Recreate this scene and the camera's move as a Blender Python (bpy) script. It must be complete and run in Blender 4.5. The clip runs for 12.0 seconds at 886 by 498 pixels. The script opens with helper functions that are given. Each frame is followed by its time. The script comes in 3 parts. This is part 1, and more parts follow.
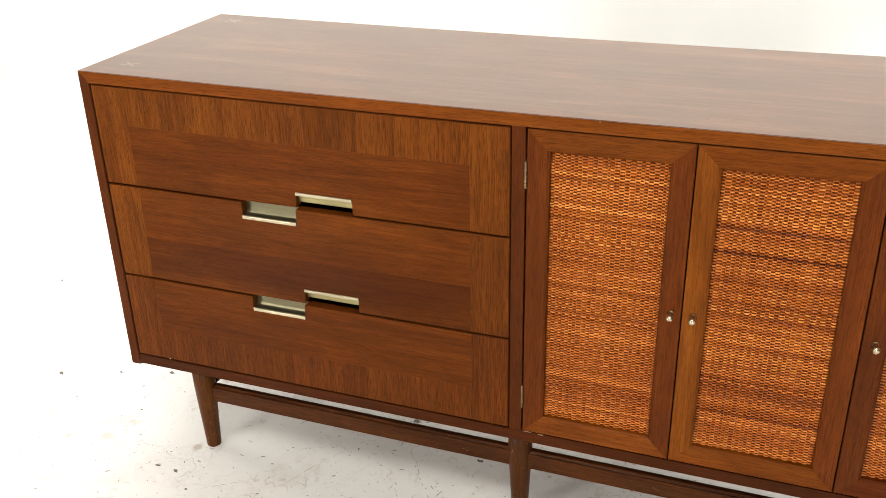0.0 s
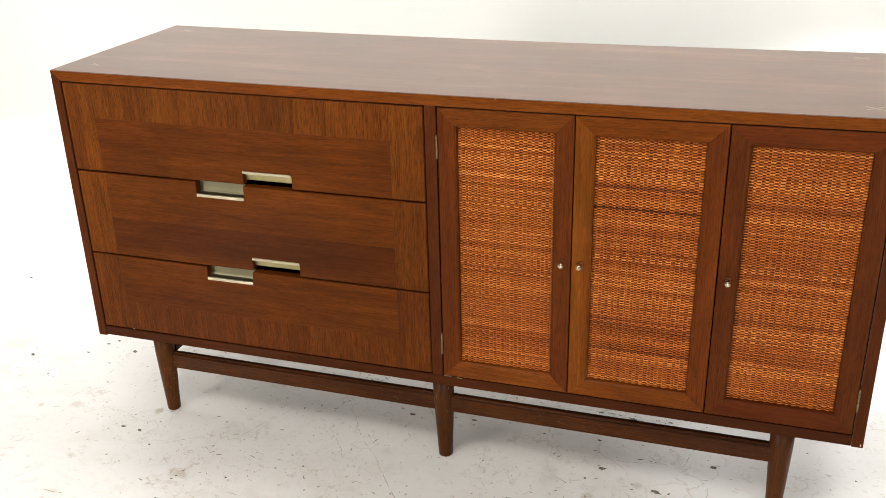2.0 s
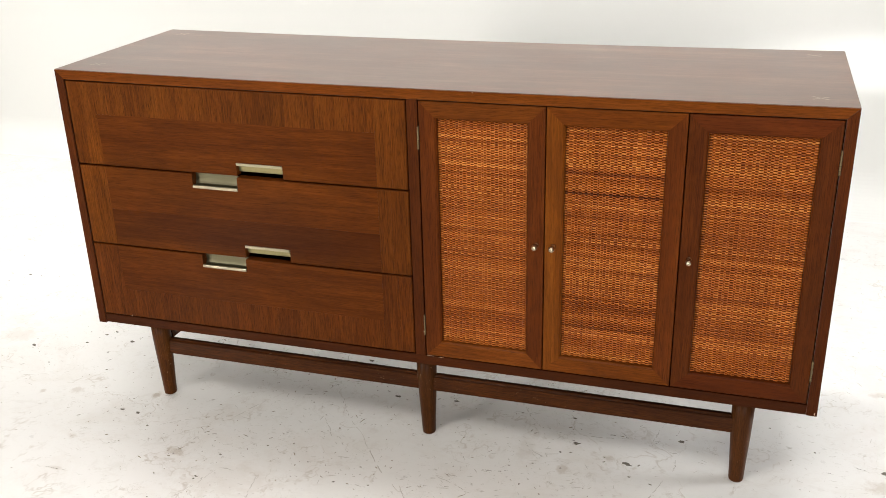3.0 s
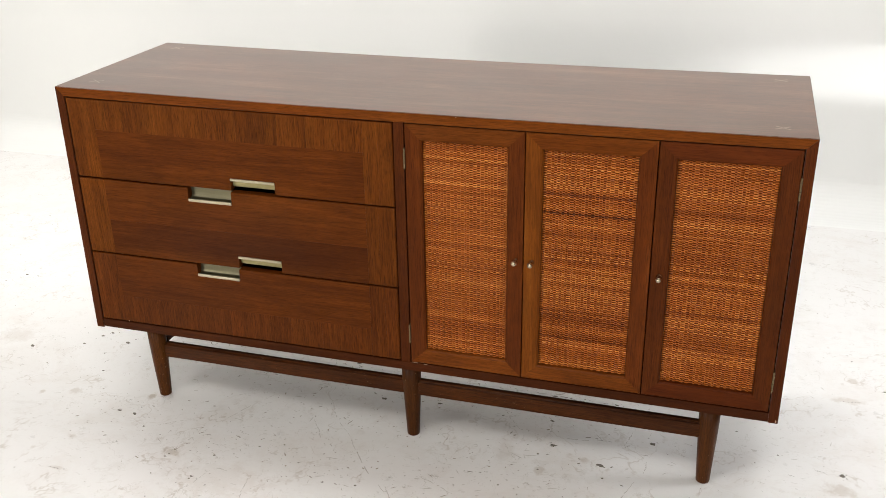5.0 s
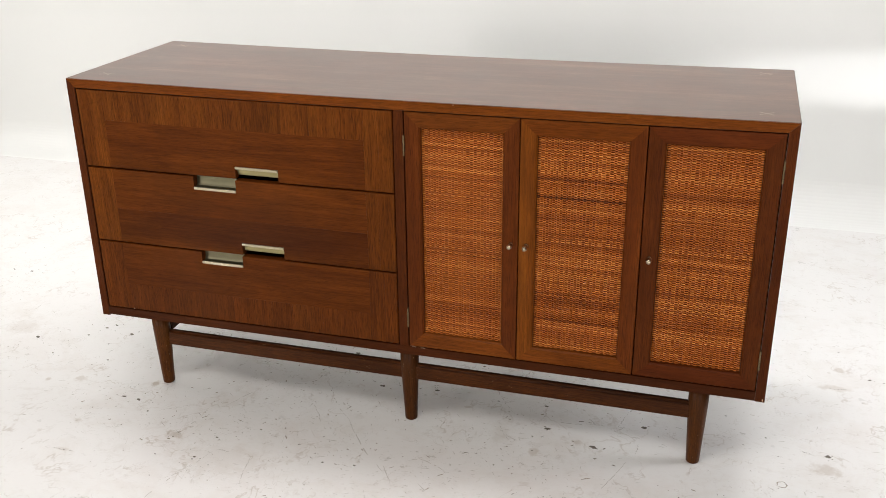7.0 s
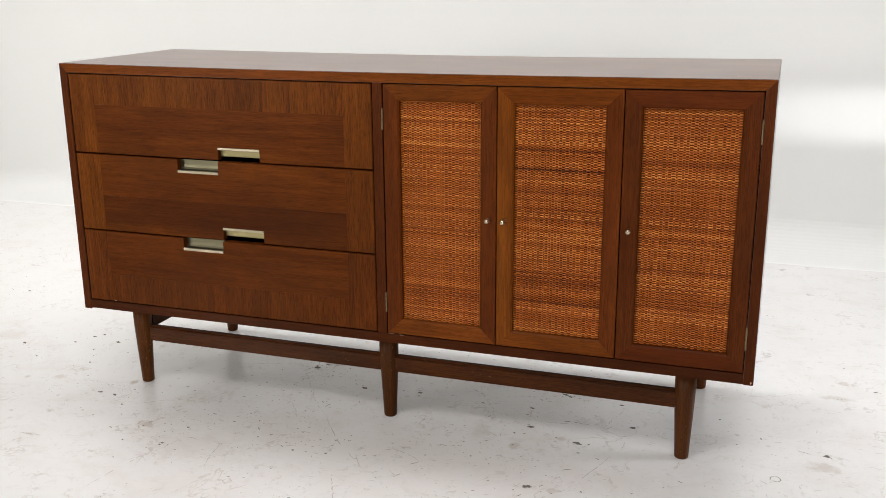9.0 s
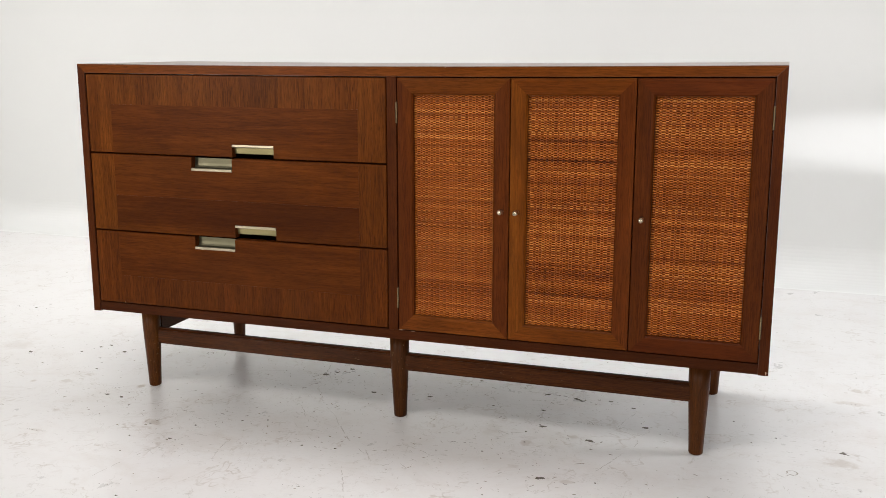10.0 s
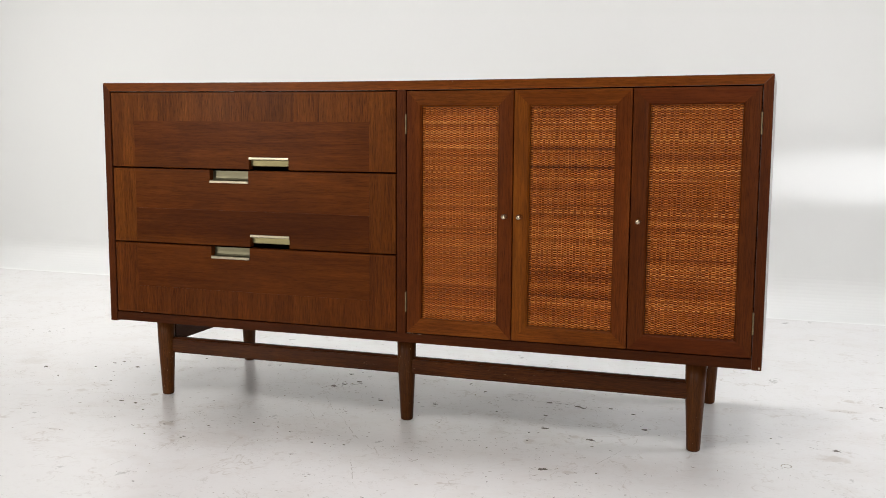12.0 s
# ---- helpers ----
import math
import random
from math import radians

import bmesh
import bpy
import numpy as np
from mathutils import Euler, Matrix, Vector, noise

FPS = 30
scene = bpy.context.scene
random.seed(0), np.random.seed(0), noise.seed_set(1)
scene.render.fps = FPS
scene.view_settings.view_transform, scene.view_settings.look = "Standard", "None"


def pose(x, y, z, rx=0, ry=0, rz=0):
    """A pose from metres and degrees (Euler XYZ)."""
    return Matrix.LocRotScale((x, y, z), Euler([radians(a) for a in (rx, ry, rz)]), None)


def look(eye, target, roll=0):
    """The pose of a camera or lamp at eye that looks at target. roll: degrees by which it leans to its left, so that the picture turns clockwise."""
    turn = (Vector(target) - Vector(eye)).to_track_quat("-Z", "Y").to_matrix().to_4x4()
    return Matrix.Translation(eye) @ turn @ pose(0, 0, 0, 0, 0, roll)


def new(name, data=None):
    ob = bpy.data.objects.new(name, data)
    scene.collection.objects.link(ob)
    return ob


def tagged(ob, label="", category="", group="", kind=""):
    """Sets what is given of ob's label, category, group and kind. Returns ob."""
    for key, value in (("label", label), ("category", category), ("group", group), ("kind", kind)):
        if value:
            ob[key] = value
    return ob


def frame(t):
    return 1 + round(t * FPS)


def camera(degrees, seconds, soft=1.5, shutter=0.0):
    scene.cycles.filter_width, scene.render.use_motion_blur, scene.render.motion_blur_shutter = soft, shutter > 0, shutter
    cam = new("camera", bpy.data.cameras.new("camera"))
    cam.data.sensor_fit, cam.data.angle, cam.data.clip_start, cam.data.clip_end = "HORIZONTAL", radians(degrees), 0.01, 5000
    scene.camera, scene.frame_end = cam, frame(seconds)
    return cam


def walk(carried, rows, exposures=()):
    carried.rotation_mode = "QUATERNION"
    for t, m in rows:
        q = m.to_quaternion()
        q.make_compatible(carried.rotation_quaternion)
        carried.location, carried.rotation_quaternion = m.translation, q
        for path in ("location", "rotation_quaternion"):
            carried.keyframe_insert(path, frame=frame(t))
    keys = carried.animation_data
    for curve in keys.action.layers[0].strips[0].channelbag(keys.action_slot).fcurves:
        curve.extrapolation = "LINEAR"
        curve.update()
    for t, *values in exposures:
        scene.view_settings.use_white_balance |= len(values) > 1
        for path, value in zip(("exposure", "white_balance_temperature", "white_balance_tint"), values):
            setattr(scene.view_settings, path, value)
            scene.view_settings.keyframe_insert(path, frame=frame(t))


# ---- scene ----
cam = camera(49.4, 12.0, soft=0.6)
PATH = [
    (0, (1.257, -1.379, 1.302), (0.598, 0.291, 0.422), -1.7),
    (0.5, (1.304, -1.433, 1.304), (0.66, 0.248, 0.433), -1.8),
    (1, (1.35, -1.493, 1.303), (0.726, 0.201, 0.443), -1.9),
    (1.5, (1.394, -1.556, 1.297), (0.784, 0.154, 0.459), -1.9),
    (2, (1.431, -1.641, 1.295), (0.835, 0.085, 0.479), -1.8),
    (2.5, (1.462, -1.715, 1.29), (0.875, 0.023, 0.493), -1.9),
    (3, (1.492, -1.769, 1.289), (0.912, -0.025, 0.501), -1.8),
    (3.5, (1.511, -1.804, 1.316), (0.938, -0.057, 0.53), -1.7),
    (5.5, (1.522, -1.835, 1.401), (0.977, -0.099, 0.572), -1.0),
    (6, (1.526, -1.84, 1.395), (0.983, -0.102, 0.568), -0.9),
    (6.5, (1.538, -1.858, 1.384), (0.997, -0.113, 0.571), -0.9),
    (7, (1.546, -1.931, 1.345), (0.999, -0.172, 0.567), -0.9),
    (7.2, (1.556, -1.975, 1.328), (1.001, -0.215, 0.558), -1.0),
    (9, (1.688, -1.952, 1.029), (1.045, -0.137, 0.485), -0.6),
    (9.5, (1.685, -1.982, 0.939), (1.028, -0.15, 0.475), -0.3),
    (10, (1.674, -2.003, 0.868), (1.022, -0.156, 0.461), -0.2),
    (10.5, (1.678, -2.019, 0.802), (1.025, -0.161, 0.451), -0.1),
    (11, (1.686, -2.05, 0.758), (1.031, -0.185, 0.451), -0.0),
    (11.5, (1.698, -2.083, 0.742), (1.037, -0.217, 0.459), -0.0),
    (12, (1.701, -2.128, 0.734), (1.042, -0.258, 0.473), 0.1),
]
EXPOSURES = [(0, 0.36, 6900, 10), (2.5, 0.01, 6740, 10), (5.5, -0.22, 6620, 11), (9.5, -0.36, 6500, 12), (12, -0.42, 6440, 12)]
walk(cam, [(t, look(eye, target, roll)) for t, eye, target, roll in PATH], EXPOSURES)

# ---- world and light ----
world = bpy.data.worlds.new("studio_world")
world.use_nodes = True
world.node_tree.nodes["Background"].inputs[0].default_value = (0.8, 0.85, 0.9, 1)
world.node_tree.nodes["Background"].inputs[1].default_value = 0.05
scene.world = world


def area_lamp(name, eye, target, width, height, watts, colour):
    data = bpy.data.lights.new(name, "AREA")
    data.shape, data.size, data.size_y = "RECTANGLE", width, height
    data.energy, data.color = watts, colour
    ob = new(name, data)
    ob.matrix_world = look(eye, target)
    return ob


area_lamp("front_left_softbox", (-1.6, -3.4, 1.2), (0.8, 0.1, 0.2), 0.6, 0.6, 64, (1.0, 0.97, 0.92))
area_lamp("front_right_softbox", (2.7, -5.0, 1.4), (0.9, 0.3, 0.3), 1.6, 1.3, 94, (1.0, 0.97, 0.92))
area_lamp("high_softbox", (0.40, -1.75, 2.65), (0.9, 0.1, 0.3), 0.70, 0.70, 17, (1.0, 0.96, 0.90))
# added overhead lamp that evens the brightness of the floor
area_lamp("overhead_softbox", (1.6, -1.5, 3.2), (1.2, -0.4, 0.0), 1.8, 1.0, 26, (1.0, 0.97, 0.93))
left = area_lamp("left_softbox", (-2.7, 0.7, 1.7), (-0.7, 0.9, 0.0), 1.0, 1.0, 14, (1.0, 0.98, 0.93))
right = area_lamp("right_softbox", (4.3, 0.95, 1.4), (1.3, 0.2, 0.0), 0.9, 0.9, 16, (0.95, 0.97, 1.0))
back = area_lamp("ceiling_softbox", (0.5, 0.80, 3.3), (0.5, 0.70, 0.0), 4.2, 0.7, 42, (0.99, 0.985, 0.98))
left.data.spread, right.data.spread, back.data.spread = radians(110), radians(95), radians(125)
# added lamp, no known source: draws the bright band on the right wall
spot = bpy.data.lights.new("wall_spot", "SPOT")
spot.energy, spot.color, spot.spot_size, spot.spot_blend, spot.shadow_soft_size = 1700, (0.97, 0.98, 1.0), radians(4.2), 0.75, 0.02
new("wall_spot", spot).matrix_world = look((5.6, 1.30, 0.58), (2.25, 1.81, 0.535))

# ---- materials ----


def nodes_of(name):
    m = bpy.data.materials.new(name)
    m.use_nodes = True
    nt = m.node_tree
    return m, nt, nt.nodes["Principled BSDF"]


def add(nt, kind, **sets):
    n = nt.nodes.new(kind)
    for k, v in sets.items():
        n.inputs[k].default_value = v
    return n


def ramp(nt, fac, stops):
    n = nt.nodes.new("ShaderNodeValToRGB")
    e = n.color_ramp.elements
    while len(e) > 1:
        e.remove(e[-1])
    e[0].position, e[0].color = stops[0][0], (*stops[0][1], 1)
    for p, c in stops[1:]:
        s = e.new(p)
        s.color = (*c, 1)
    nt.links.new(fac, n.inputs[0])
    return n.outputs[0]


def math_node(nt, op, a, b):
    n = nt.nodes.new("ShaderNodeMath")
    n.operation = op
    for i, v in enumerate((a, b)):
        if isinstance(v, (int, float)):
            n.inputs[i].default_value = v
        else:
            nt.links.new(v, n.inputs[i])
    return n.outputs[0]


def mix_colour(nt, fac, a, b, blend="MIX"):
    n = nt.nodes.new("ShaderNodeMix")
    n.data_type, n.blend_type = "RGBA", blend
    for i, v in ((0, fac), (6, a), (7, b)):
        if isinstance(v, (int, float)):
            n.inputs[i].default_value = v
        elif isinstance(v, tuple):
            n.inputs[i].default_value = (*v, 1)
        else:
            nt.links.new(v, n.inputs[i])
    return n.outputs[2]


def scaled(nt, scale, shuffle=True):
    """Object coordinates times a scale, shifted at random from object to object."""
    tc = nt.nodes.new("ShaderNodeTexCoord")
    out = tc.outputs["Object"]
    if shuffle:
        info = nt.nodes.new("ShaderNodeObjectInfo")
        sh = nt.nodes.new("ShaderNodeVectorMath")
        sh.operation = "SCALE"
        sh.inputs[0].default_value = (7.0, 11.0, 5.0)
        nt.links.new(info.outputs["Random"], sh.inputs["Scale"])
        ad = nt.nodes.new("ShaderNodeVectorMath")
        ad.operation = "ADD"
        nt.links.new(out, ad.inputs[0])
        nt.links.new(sh.outputs[0], ad.inputs[1])
        out = ad.outputs[0]
    mp = nt.nodes.new("ShaderNodeMapping")
    mp.inputs["Scale"].default_value = scale
    nt.links.new(out, mp.inputs[0])
    return mp.outputs[0]


def noise_of(nt, vec, scale=1.0, detail=3.0, rough=0.55, distortion=0.0):
    n = add(nt, "ShaderNodeTexNoise", Scale=scale, Detail=detail, Roughness=rough, Distortion=distortion)
    nt.links.new(vec, n.inputs["Vector"])
    return n.outputs["Fac"]


def bump_to(nt, bsdf, height, strength, distance):
    b = add(nt, "ShaderNodeBump", Strength=strength, Distance=distance)
    nt.links.new(height, b.inputs["Height"])
    nt.links.new(b.outputs[0], bsdf.inputs["Normal"])


def wood(name, dark, mid, light, axis, rough=0.36, pores=0.45, spread=0.25, figure=1.0, gloss=0.055, lacquer=0.0, chips=0.0, swirl=0.8, polish=0.3):
    """Satin-lacquered walnut with its grain along the given axis."""
    m, nt, bsdf = nodes_of(name)
    along = {"x": (1, 0, 0), "y": (0, 1, 0), "z": (0, 0, 1)}[axis]

    def sc(a, c):
        return tuple(a if k else c for k in along)

    broad = noise_of(nt, scaled(nt, sc(1.3, 14.0 * figure)), detail=4.0, distortion=swirl)
    cloud = noise_of(nt, scaled(nt, sc(2.5, 6.0)), detail=3.0)
    streak = noise_of(nt, scaled(nt, sc(7.0, 150.0)), detail=5.0, rough=0.65, distortion=0.6)
    fine = noise_of(nt, scaled(nt, sc(45.0, 760.0)), detail=3.0, rough=0.6)
    info = nt.nodes.new("ShaderNodeObjectInfo")
    f = math_node(nt, "ADD", math_node(nt, "MULTIPLY", broad, 0.55), math_node(nt, "MULTIPLY", streak, 0.45))
    col = ramp(nt, f, ((0.30, dark), (0.50, mid), (0.70, light)))
    drift = ramp(nt, noise_of(nt, scaled(nt, sc(3.2, 9.0)), detail=5.0, rough=0.6, distortion=1.2), ((0.42, (1, 1, 1)), (0.62, (0, 0, 0))))
    col = mix_colour(nt, math_node(nt, "MULTIPLY", drift, 0.38), col, tuple(c * k for c, k in zip(dark, (0.74, 0.86, 1.1))))
    pore = ramp(nt, fine, ((0.30, (0, 0, 0)), (0.52, (1, 1, 1))))
    col = mix_colour(nt, math_node(nt, "MULTIPLY", math_node(nt, "SUBTRACT", 1.0, pore), pores), col, tuple(c * 0.32 for c in dark))
    lines = ramp(nt, noise_of(nt, scaled(nt, sc(9.0, 430.0)), detail=3.0, rough=0.6, distortion=0.35), ((0.36, (1, 1, 1)), (0.50, (0, 0, 0))))
    col = mix_colour(nt, math_node(nt, "MULTIPLY", lines, 0.42 * pores), col, tuple(c * 0.55 for c in dark))
    glint = ramp(nt, noise_of(nt, scaled(nt, sc(10.0, 400.0)), detail=3.0, rough=0.6, distortion=0.35), ((0.54, (0, 0, 0)), (0.68, (1, 1, 1))))
    col = mix_colour(nt, math_node(nt, "MULTIPLY", glint, 0.20 * pores), col, tuple(c * 1.25 for c in light))
    fleck = ramp(nt, noise_of(nt, scaled(nt, sc(26.0, 620.0)), detail=2.0, rough=0.5, distortion=0.5), ((0.34, (1, 1, 1)), (0.46, (0, 0, 0))))
    col = mix_colour(nt, math_node(nt, "MULTIPLY", fleck, 0.62 * pores), col, tuple(c * 0.45 for c in dark))
    tone = math_node(nt, "ADD", math_node(nt, "MULTIPLY", info.outputs["Random"], spread), 0.70 - spread / 2)
    tone = math_node(nt, "ADD", tone, math_node(nt, "MULTIPLY", cloud, 0.60))
    hsv = nt.nodes.new("ShaderNodeHueSaturation")
    nt.links.new(col, hsv.inputs["Color"])
    nt.links.new(tone, hsv.inputs["Value"])
    col = hsv.outputs[0]
    if chips:
        speck = ramp(nt, noise_of(nt, scaled(nt, sc(110.0, 240.0)), detail=2.0), ((0.68, (0, 0, 0)), (0.71, (1, 1, 1))))
        where = ramp(nt, noise_of(nt, scaled(nt, (14, 14, 14)), detail=2.0), ((0.50, (0, 0, 0)), (0.62, (1, 1, 1))))
        col = mix_colour(nt, math_node(nt, "MULTIPLY", math_node(nt, "MULTIPLY", speck, where), chips), col, (0.50, 0.36, 0.22))
    nt.links.new(col, bsdf.inputs["Base Color"])
    wear = noise_of(nt, scaled(nt, (6, 6, 6)), detail=4.0)
    nt.links.new(math_node(nt, "ADD", rough - 0.07, math_node(nt, "MULTIPLY", wear, 0.14)), bsdf.inputs["Roughness"])
    bump_to(nt, bsdf, math_node(nt, "ADD", math_node(nt, "MULTIPLY", fine, 0.6), math_node(nt, "MULTIPLY", streak, 0.4)), 0.12, 0.0006)
    bsdf.inputs["Specular IOR Level"].default_value = gloss
    bsdf.inputs["Coat Weight"].default_value = lacquer
    bsdf.inputs["Coat Roughness"].default_value = polish
    return m


DARK, MID, LIGHT = (0.058, 0.0110, 0.0020), (0.088, 0.0185, 0.0032), (0.122, 0.029, 0.0054)
M_CASE_X = wood("walnut_case_long", DARK, MID, LIGHT, "x")
# bottom rail's colour is lowered for the shade under light from above
M_BOTTOM = wood("shaded_walnut_bottom_rail", (0.0391, 0.0090, 0.0021), (0.0621, 0.0149, 0.0032), (0.0943, 0.0247, 0.0053), "x")
M_CASE_Z = wood("walnut_case_upright", (0.0575, 0.0122, 0.0023), (0.0851, 0.0198, 0.0036), (0.1173, 0.0301, 0.0055), "z", pores=0.6)
M_SIDE = wood("walnut_side_panel", (0.050, 0.0106, 0.0020), (0.074, 0.0172, 0.0031), (0.102, 0.0262, 0.0048), "z", rough=0.38, gloss=0.20, lacquer=0.9, polish=0.285)
M_EDGE = wood("walnut_top_edge", (0.1188, 0.0270, 0.0032), (0.1848, 0.0462, 0.0053), (0.2596, 0.0737, 0.0095), "x", pores=0.62)
M_FIELD = wood("walnut_veneer_field", (0.0603, 0.0127, 0.0015), (0.1102, 0.0268, 0.0030), (0.1716, 0.0468, 0.0058), "x", pores=0.40, spread=0.08)
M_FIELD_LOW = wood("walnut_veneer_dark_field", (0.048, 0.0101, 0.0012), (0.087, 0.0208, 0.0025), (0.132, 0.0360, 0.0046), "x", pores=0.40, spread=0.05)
M_BAND = wood("walnut_veneer_band", (0.0778, 0.0183, 0.0022), (0.1373, 0.0361, 0.0041), (0.2082, 0.0629, 0.0077), "z", pores=0.75, spread=0.09, figure=1.6)
# bottom drawer's bands: duller veneer, darkened as well for weaker light low down
M_BAND_LOW = wood("walnut_veneer_shaded_band", (0.0661, 0.0150, 0.0022), (0.1117, 0.0276, 0.0036), (0.1619, 0.0456, 0.0063), "z", pores=0.75, spread=0.09, figure=1.6)
M_DOOR_X = wood("walnut_door_rail", (0.0896, 0.0204, 0.0028), (0.1478, 0.0375, 0.0049), (0.2106, 0.0605, 0.0090), "x", pores=0.62)
M_DOOR_Z = wood("walnut_door_stile", (0.0696, 0.0146, 0.0025), (0.1044, 0.0242, 0.0038), (0.1464, 0.0374, 0.0062), "z", pores=0.62)
M_DOOR_W = wood("walnut_pale_stile", (0.105, 0.0245, 0.0028), (0.200, 0.0550, 0.0060), (0.300, 0.094, 0.0120), "z", pores=0.45, swirl=3.0)
M_LEG = wood("walnut_leg", (0.046, 0.0130, 0.0024), (0.076, 0.0230, 0.0041), (0.125, 0.044, 0.0080), "z", pores=0.60, gloss=0.10, chips=0.32)
M_RAIL = wood("walnut_stretcher", (0.030, 0.0080, 0.0018), (0.060, 0.0165, 0.0033), (0.112, 0.035, 0.0070), "x", pores=0.75, gloss=0.10, figure=1.5, chips=0.25)
M_SIDE_RAIL = wood("walnut_side_rail", (0.045, 0.012, 0.0022), (0.07, 0.019, 0.0036), (0.10, 0.03, 0.0056), "y", pores=0.55)
# faded walnut; its paler streaks also hold the sheen the top reflects
M_TOP = wood("walnut_top", (0.084, 0.027, 0.0095), (0.170, 0.061, 0.025), (0.310, 0.150, 0.084), "x", rough=0.38, pores=0.60, gloss=0.15, lacquer=0.85, polish=0.285)
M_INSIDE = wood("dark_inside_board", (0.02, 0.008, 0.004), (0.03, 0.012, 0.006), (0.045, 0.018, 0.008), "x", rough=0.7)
M_INLAY = wood("pale_inlay_wood", (0.27, 0.17, 0.11), (0.34, 0.23, 0.15), (0.42, 0.30, 0.20), "x", rough=0.38, pores=0.10, gloss=0.15, lacquer=0.85, polish=0.285)


def metal(name, colour, rough):
    m, nt, bsdf = nodes_of(name)
    bsdf.inputs["Metallic"].default_value = 1.0
    v = noise_of(nt, scaled(nt, (30, 900, 900)), detail=2.0)
    col = mix_colour(nt, v, tuple(c * 0.86 for c in colour), colour)
    nt.links.new(col, bsdf.inputs["Base Color"])
    blot = noise_of(nt, scaled(nt, (60, 60, 60)), detail=4.0)
    nt.links.new(math_node(nt, "ADD", rough - 0.1, math_node(nt, "MULTIPLY", blot, 0.2)), bsdf.inputs["Roughness"])
    return m


# one pull metal in three tones, light and shade put into the colour
M_PULL = metal("shaded_champagne_aluminium", (0.17, 0.155, 0.098), 0.46)
M_PULL_UP = metal("champagne_aluminium", (0.30, 0.262, 0.130), 0.42)
M_LIP = metal("lit_champagne_aluminium", (0.43, 0.380, 0.265), 0.38)
M_BRASS = metal("aged_brass", (0.24, 0.18, 0.10), 0.48)
M_NICKEL = metal("worn_nickel_brass", (0.54, 0.46, 0.33), 0.26)


def cane(name, bands, tones, shine):
    """Woven cane in amber tones; bands are rows of (height, half width, depth of tone)."""
    m, nt, bsdf = nodes_of(name)
    geo = nt.nodes.new("ShaderNodeNewGeometry")
    rows = noise_of(nt, scaled(nt, (1.6, 1.0, 60.0)), detail=5.0, rough=0.75)
    patch = noise_of(nt, scaled(nt, (160.0, 60.0, 120.0)), detail=2.0)
    f = math_node(nt, "ADD", math_node(nt, "ADD", math_node(nt, "MULTIPLY", rows, 0.50), 0.14), math_node(nt, "MULTIPLY", geo.outputs["Random Per Island"], 0.24))
    f = math_node(nt, "ADD", f, math_node(nt, "MULTIPLY", math_node(nt, "SUBTRACT", patch, 0.5), 0.22))
    column = noise_of(nt, scaled(nt, (330.0, 1.0, 5.0)), detail=3.0, rough=0.7)
    f = math_node(nt, "ADD", f, math_node(nt, "MULTIPLY", math_node(nt, "SUBTRACT", column, 0.5), 0.22))
    tc = nt.nodes.new("ShaderNodeTexCoord")
    sep = nt.nodes.new("ShaderNodeSeparateXYZ")
    nt.links.new(tc.outputs["Object"], sep.inputs[0])
    for z, half, depth in bands:
        d = math_node(nt, "ABSOLUTE", math_node(nt, "SUBTRACT", sep.outputs["Z"], z), 0.0)
        d = math_node(nt, "DIVIDE", d, half)
        d = math_node(nt, "MAXIMUM", math_node(nt, "SUBTRACT", 1.0, d), 0.0)
        f = math_node(nt, "SUBTRACT", f, math_node(nt, "MULTIPLY", d, depth))
    col = ramp(nt, f, tuple(zip((0.12, 0.33, 0.52, 0.74), tones)))
    nt.links.new(col, bsdf.inputs["Base Color"])
    bsdf.inputs["Roughness"].default_value = 0.30
    bsdf.inputs["Specular IOR Level"].default_value = shine
    return m


# brown spills on the floor: place, half sizes, depth of tone
SPILLS = (
    (-0.097, -0.023, 0.022, 0.018, 0.42), (0.119, 0.010, 0.014, 0.016, 0.85), (0.025, -0.203, 0.014, 0.012, 0.40), (0.070, -0.324, 0.030, 0.008, 0.30),
    (0.299, -0.195, 0.028, 0.018, 0.60), (-0.182, -0.050, 0.010, 0.010, 0.50), (1.265, 0.040, 0.016, 0.014, 0.50), (1.171, -0.027, 0.014, 0.022, 0.45),
    (1.836, 0.086, 0.045, 0.026, 0.45), (1.897, 0.575, 0.016, 0.016, 0.45), (1.879, 0.471, 0.050, 0.016, 0.40), (1.300, -0.192, 0.020, 0.010, 0.40),
    (1.077, 0.034, 0.030, 0.060, 0.22), (-0.455, 0.194, 0.060, 0.050, 0.22), (0.450, -0.256, 0.140, 0.080, 0.16),
)


